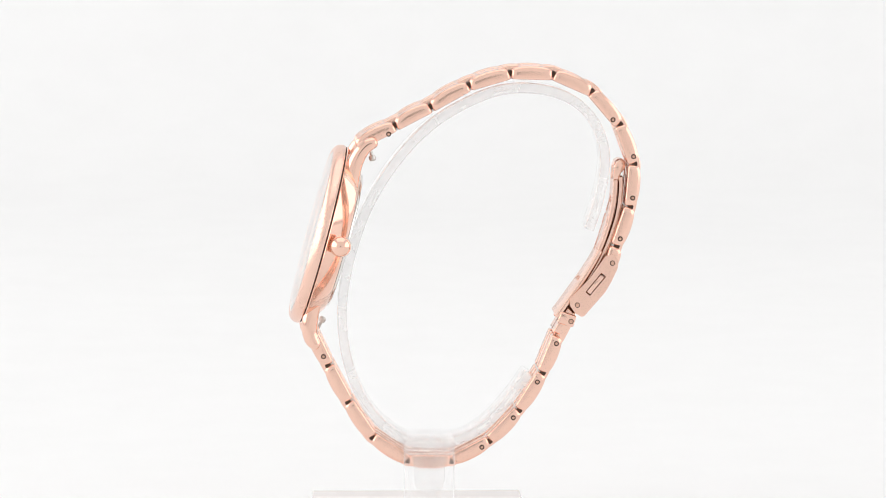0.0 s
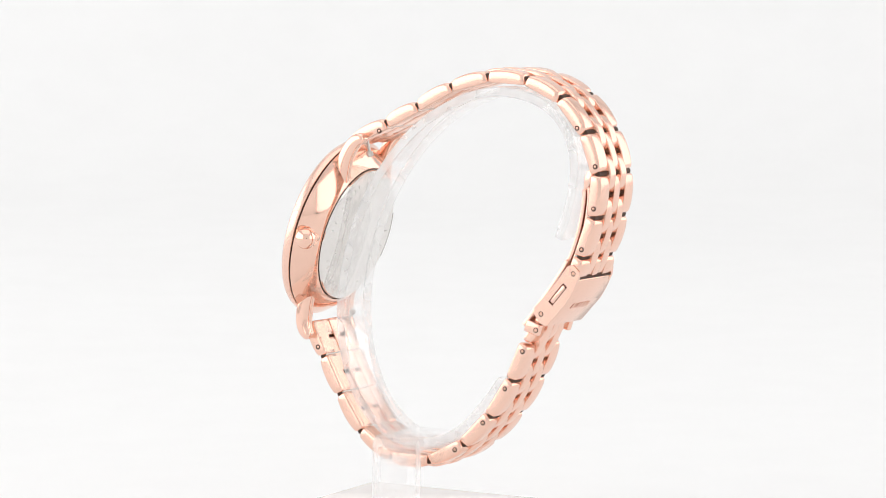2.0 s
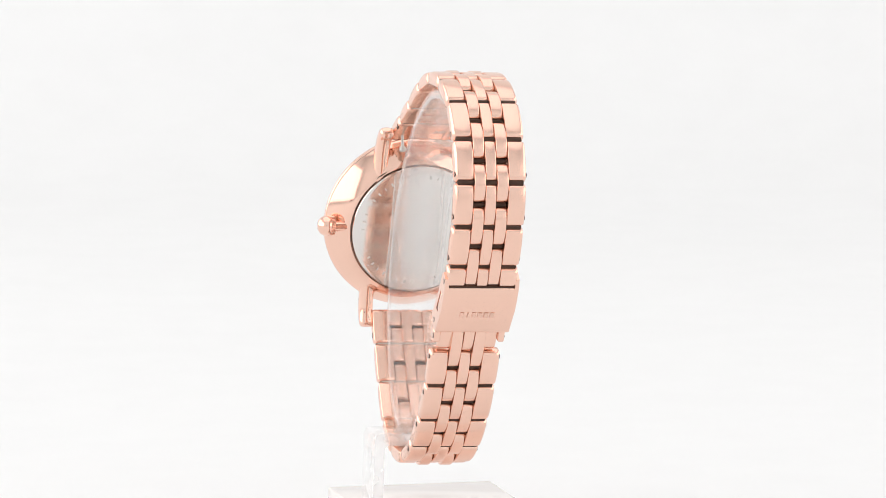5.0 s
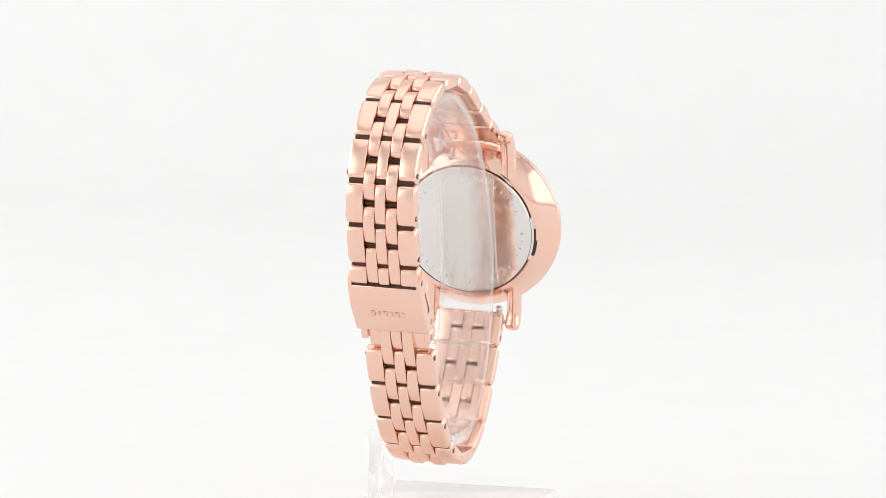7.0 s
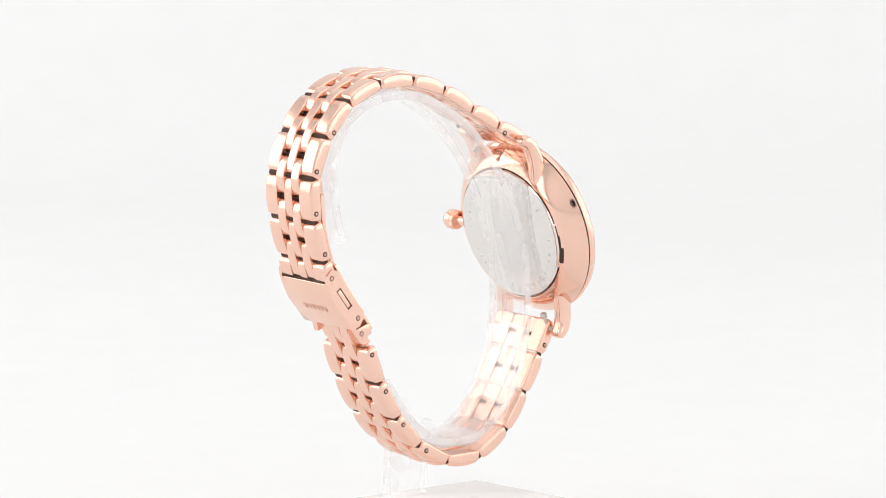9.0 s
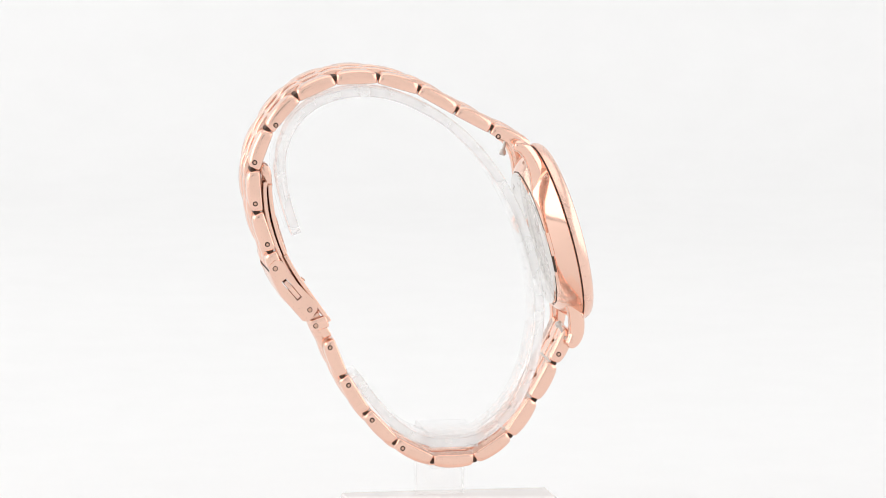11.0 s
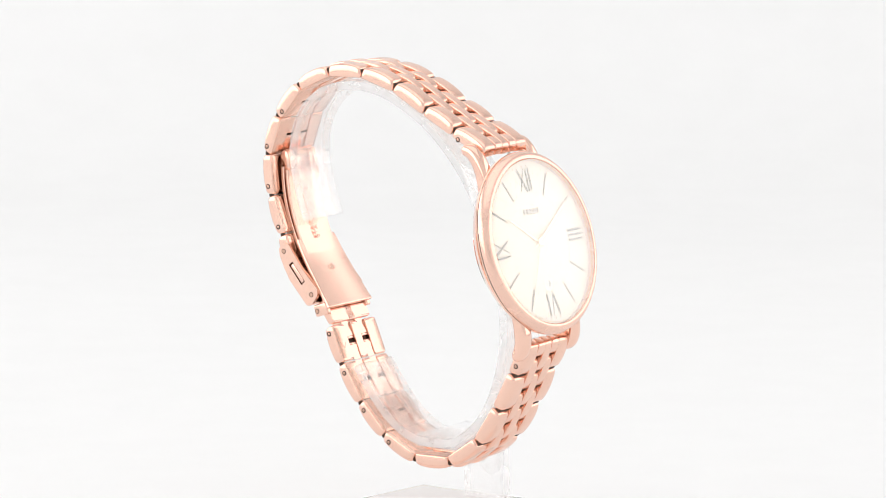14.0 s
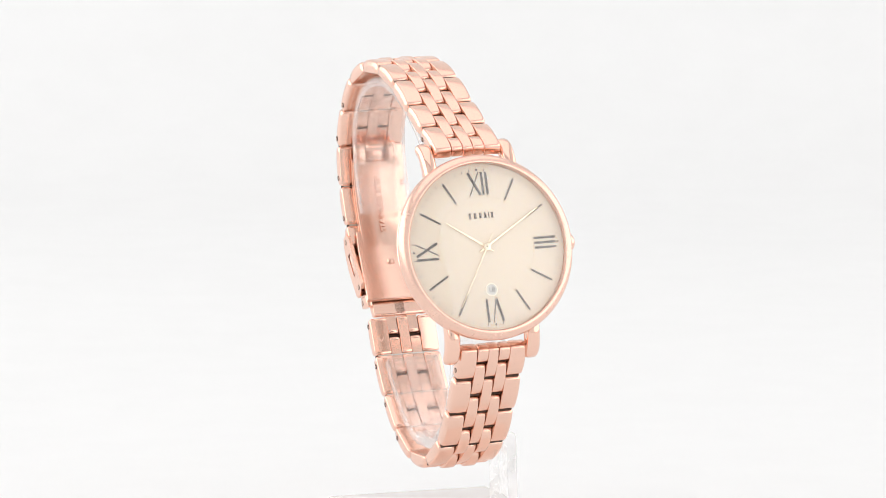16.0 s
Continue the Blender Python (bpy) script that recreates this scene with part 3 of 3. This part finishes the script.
part("outer_blade", ribbon(OUT_BLADE, 0.8, 9.8, 0.15), ROSE, watch, at=LEANED)
part("inner_plate", ribbon(INNER, 0.8, 11.4, 0.15, wide_end=14.0), ROSE_SATIN, watch, "smooth inner clasp plate with small rivet", at=LEANED)
part("rivet", lathe([(0, -0.3), (0.85, -0.3), (0.8, 0.5), (0.4, 0.65), (0, 0.68)], 24), ROSE, watch, at=LEANED @ Matrix.Translation((27.6, 0, -5.9)) @ pose(0, 0, 0, 0, -124, 0))
part("hinge_barrel", lathe([(0, -1.95), (0.95, -1.95), (1.15, -1.75), (1.15, 1.75), (0.95, 1.95), (0, 1.95)], 24), ROSE, watch, at=LEANED @ pose(35.3, 0, 16.8, 90, 0, 0))
part("hinge_tongue", box(34.9, 0, 15.0, 0.9, 3.2, 2.6, 0.2), ROSE, watch, at=LEANED)
for s in (-1, 1):
    part("hinge_arm", extruded([(33.8, 13.4), (34.0, 16.2), (34.5, 17.5), (35.3, 17.9), (36.1, 17.3), (36.2, 16.3), (35.3, 15.2), (34.8, 13.4)], s * 3.3 - 1.1, s * 3.3 + 1.1, 0.2), ROSE, watch, at=LEANED)
tx = Vector((32.7, 0, 5.6))
ax = Vector((1.7, 0, 5.5)).normalized()                 # up the blade
out = Vector((-ax.z, 0, ax.x))                           # towards the inside
across = out.cross(ax)                                 # up the letters
writing("stamped_words", "STAINLESS STEEL", 1.6, ENGRAVED_ROSE, watch,
        LEANED @ Matrix(((ax.x, across.x, out.x, tx.x + out.x * 0.5), (ax.y, across.y, out.y, 0), (ax.z, across.z, out.z, tx.z + out.z * 0.5), (0, 0, 0, 1))), 0.1)

# ---------------------------------------------------------------- the stand
STAND_TOP = -51.0
stand = thing("watch_stand", FLOOR, "clear acrylic C-ring watch stand on a cream slab", "stand")
S_LEAN = Matrix.Translation((0, 0, -FLOOR)) @ TILT
RING = [(29.1, 4.17), (30.95, 9.49), (32.35, 16.14), (31.98, 21.67), (29.19, 27.19), (24.2, 30.71), (17.57, 32.13), (10.96, 31.57), (4.35, 28.8), (-2.25, 24.7), (-8.85, 17.73), (-14.34, 8.87),
        (-17.63, -0.55), (-19.28, -9.43), (-19.15, -17.21), (-17.37, -25.0), (-13.7, -32.24), (-7.04, -37.6), (-2.05, -37.9), (3.5, -37.6), (9.03, -34.46), (13.99, -28.88), (17.3, -24.08)]
ring = part("c_ring", ribbon(smooth_path(RING, 2), 1.9, 10.8, 0.3), ACRYLIC, stand, "open clear acrylic ring", at=S_LEAN, sharp=40)
neck = [(-12.4, -51.5), (-12.4, -37.6), (-12.0, -36.7), (-11.2, -36.3), (5.2, -36.3), (5.2, -38.8), (-9.6, -38.8), (-10.2, -39.4), (-10.2, -51.5)]
bm = extruded([(y, z) for y, z in neck], -7.25, 2.6, 0.2, 2)
bmesh.ops.transform(bm, matrix=Matrix(((0, 1, 0, 0), (1, 0, 0, 0), (0, 0, 1, 0), (0, 0, 0, 1))), verts=bm.verts)
post = part("neck", bm, ACRYLIC, stand, "clear bent acrylic neck", at=S_LEAN, sharp=40)
half = [(3.0 * math.cos(radians(a)), -44.0 + 3.0 * math.sin(radians(a))) for a in range(180, 361, 15)]
bm = extruded([(x - 2.3, z) for x, z in [(-3.0, -39.6)] + half + [(3.0, -39.6)]], -12.62, -12.36, 0.08, 1)
tongue = part("tongue", bm, ACRYLIC, stand, "clear raised tongue on the neck", at=S_LEAN, sharp=40)
tongue.visible_shadow = False
base = part("base", box(-4.0, 0, (STAND_TOP - FLOOR) / 2, 42, 34, STAND_TOP - FLOOR, 0.5, 3), SLAB, stand, "glossy cream slab")
for ob, axis in ((ring, 1), (post, 0)):
    ob.visible_shadow = False
    ob.data.materials.append(FROST)
    ob.data.materials.append(RIM)
    for face in ob.data.polygons:
        if abs(face.normal[axis]) > 0.9:
            face.material_index = 1
        elif abs(face.normal[axis]) > 0.15:
            face.material_index = 2


# ---------------------------------------------------------------- motion
def motions():
    for ob, base_z in ((watch, WATCH_BASE), (stand, FLOOR)):
        walk(ob, [(t / 2, pose(0, 0, up(base_z), 0, 0, SPIN0 + SPIN * t / 2)) for t in range(33)])


motions()
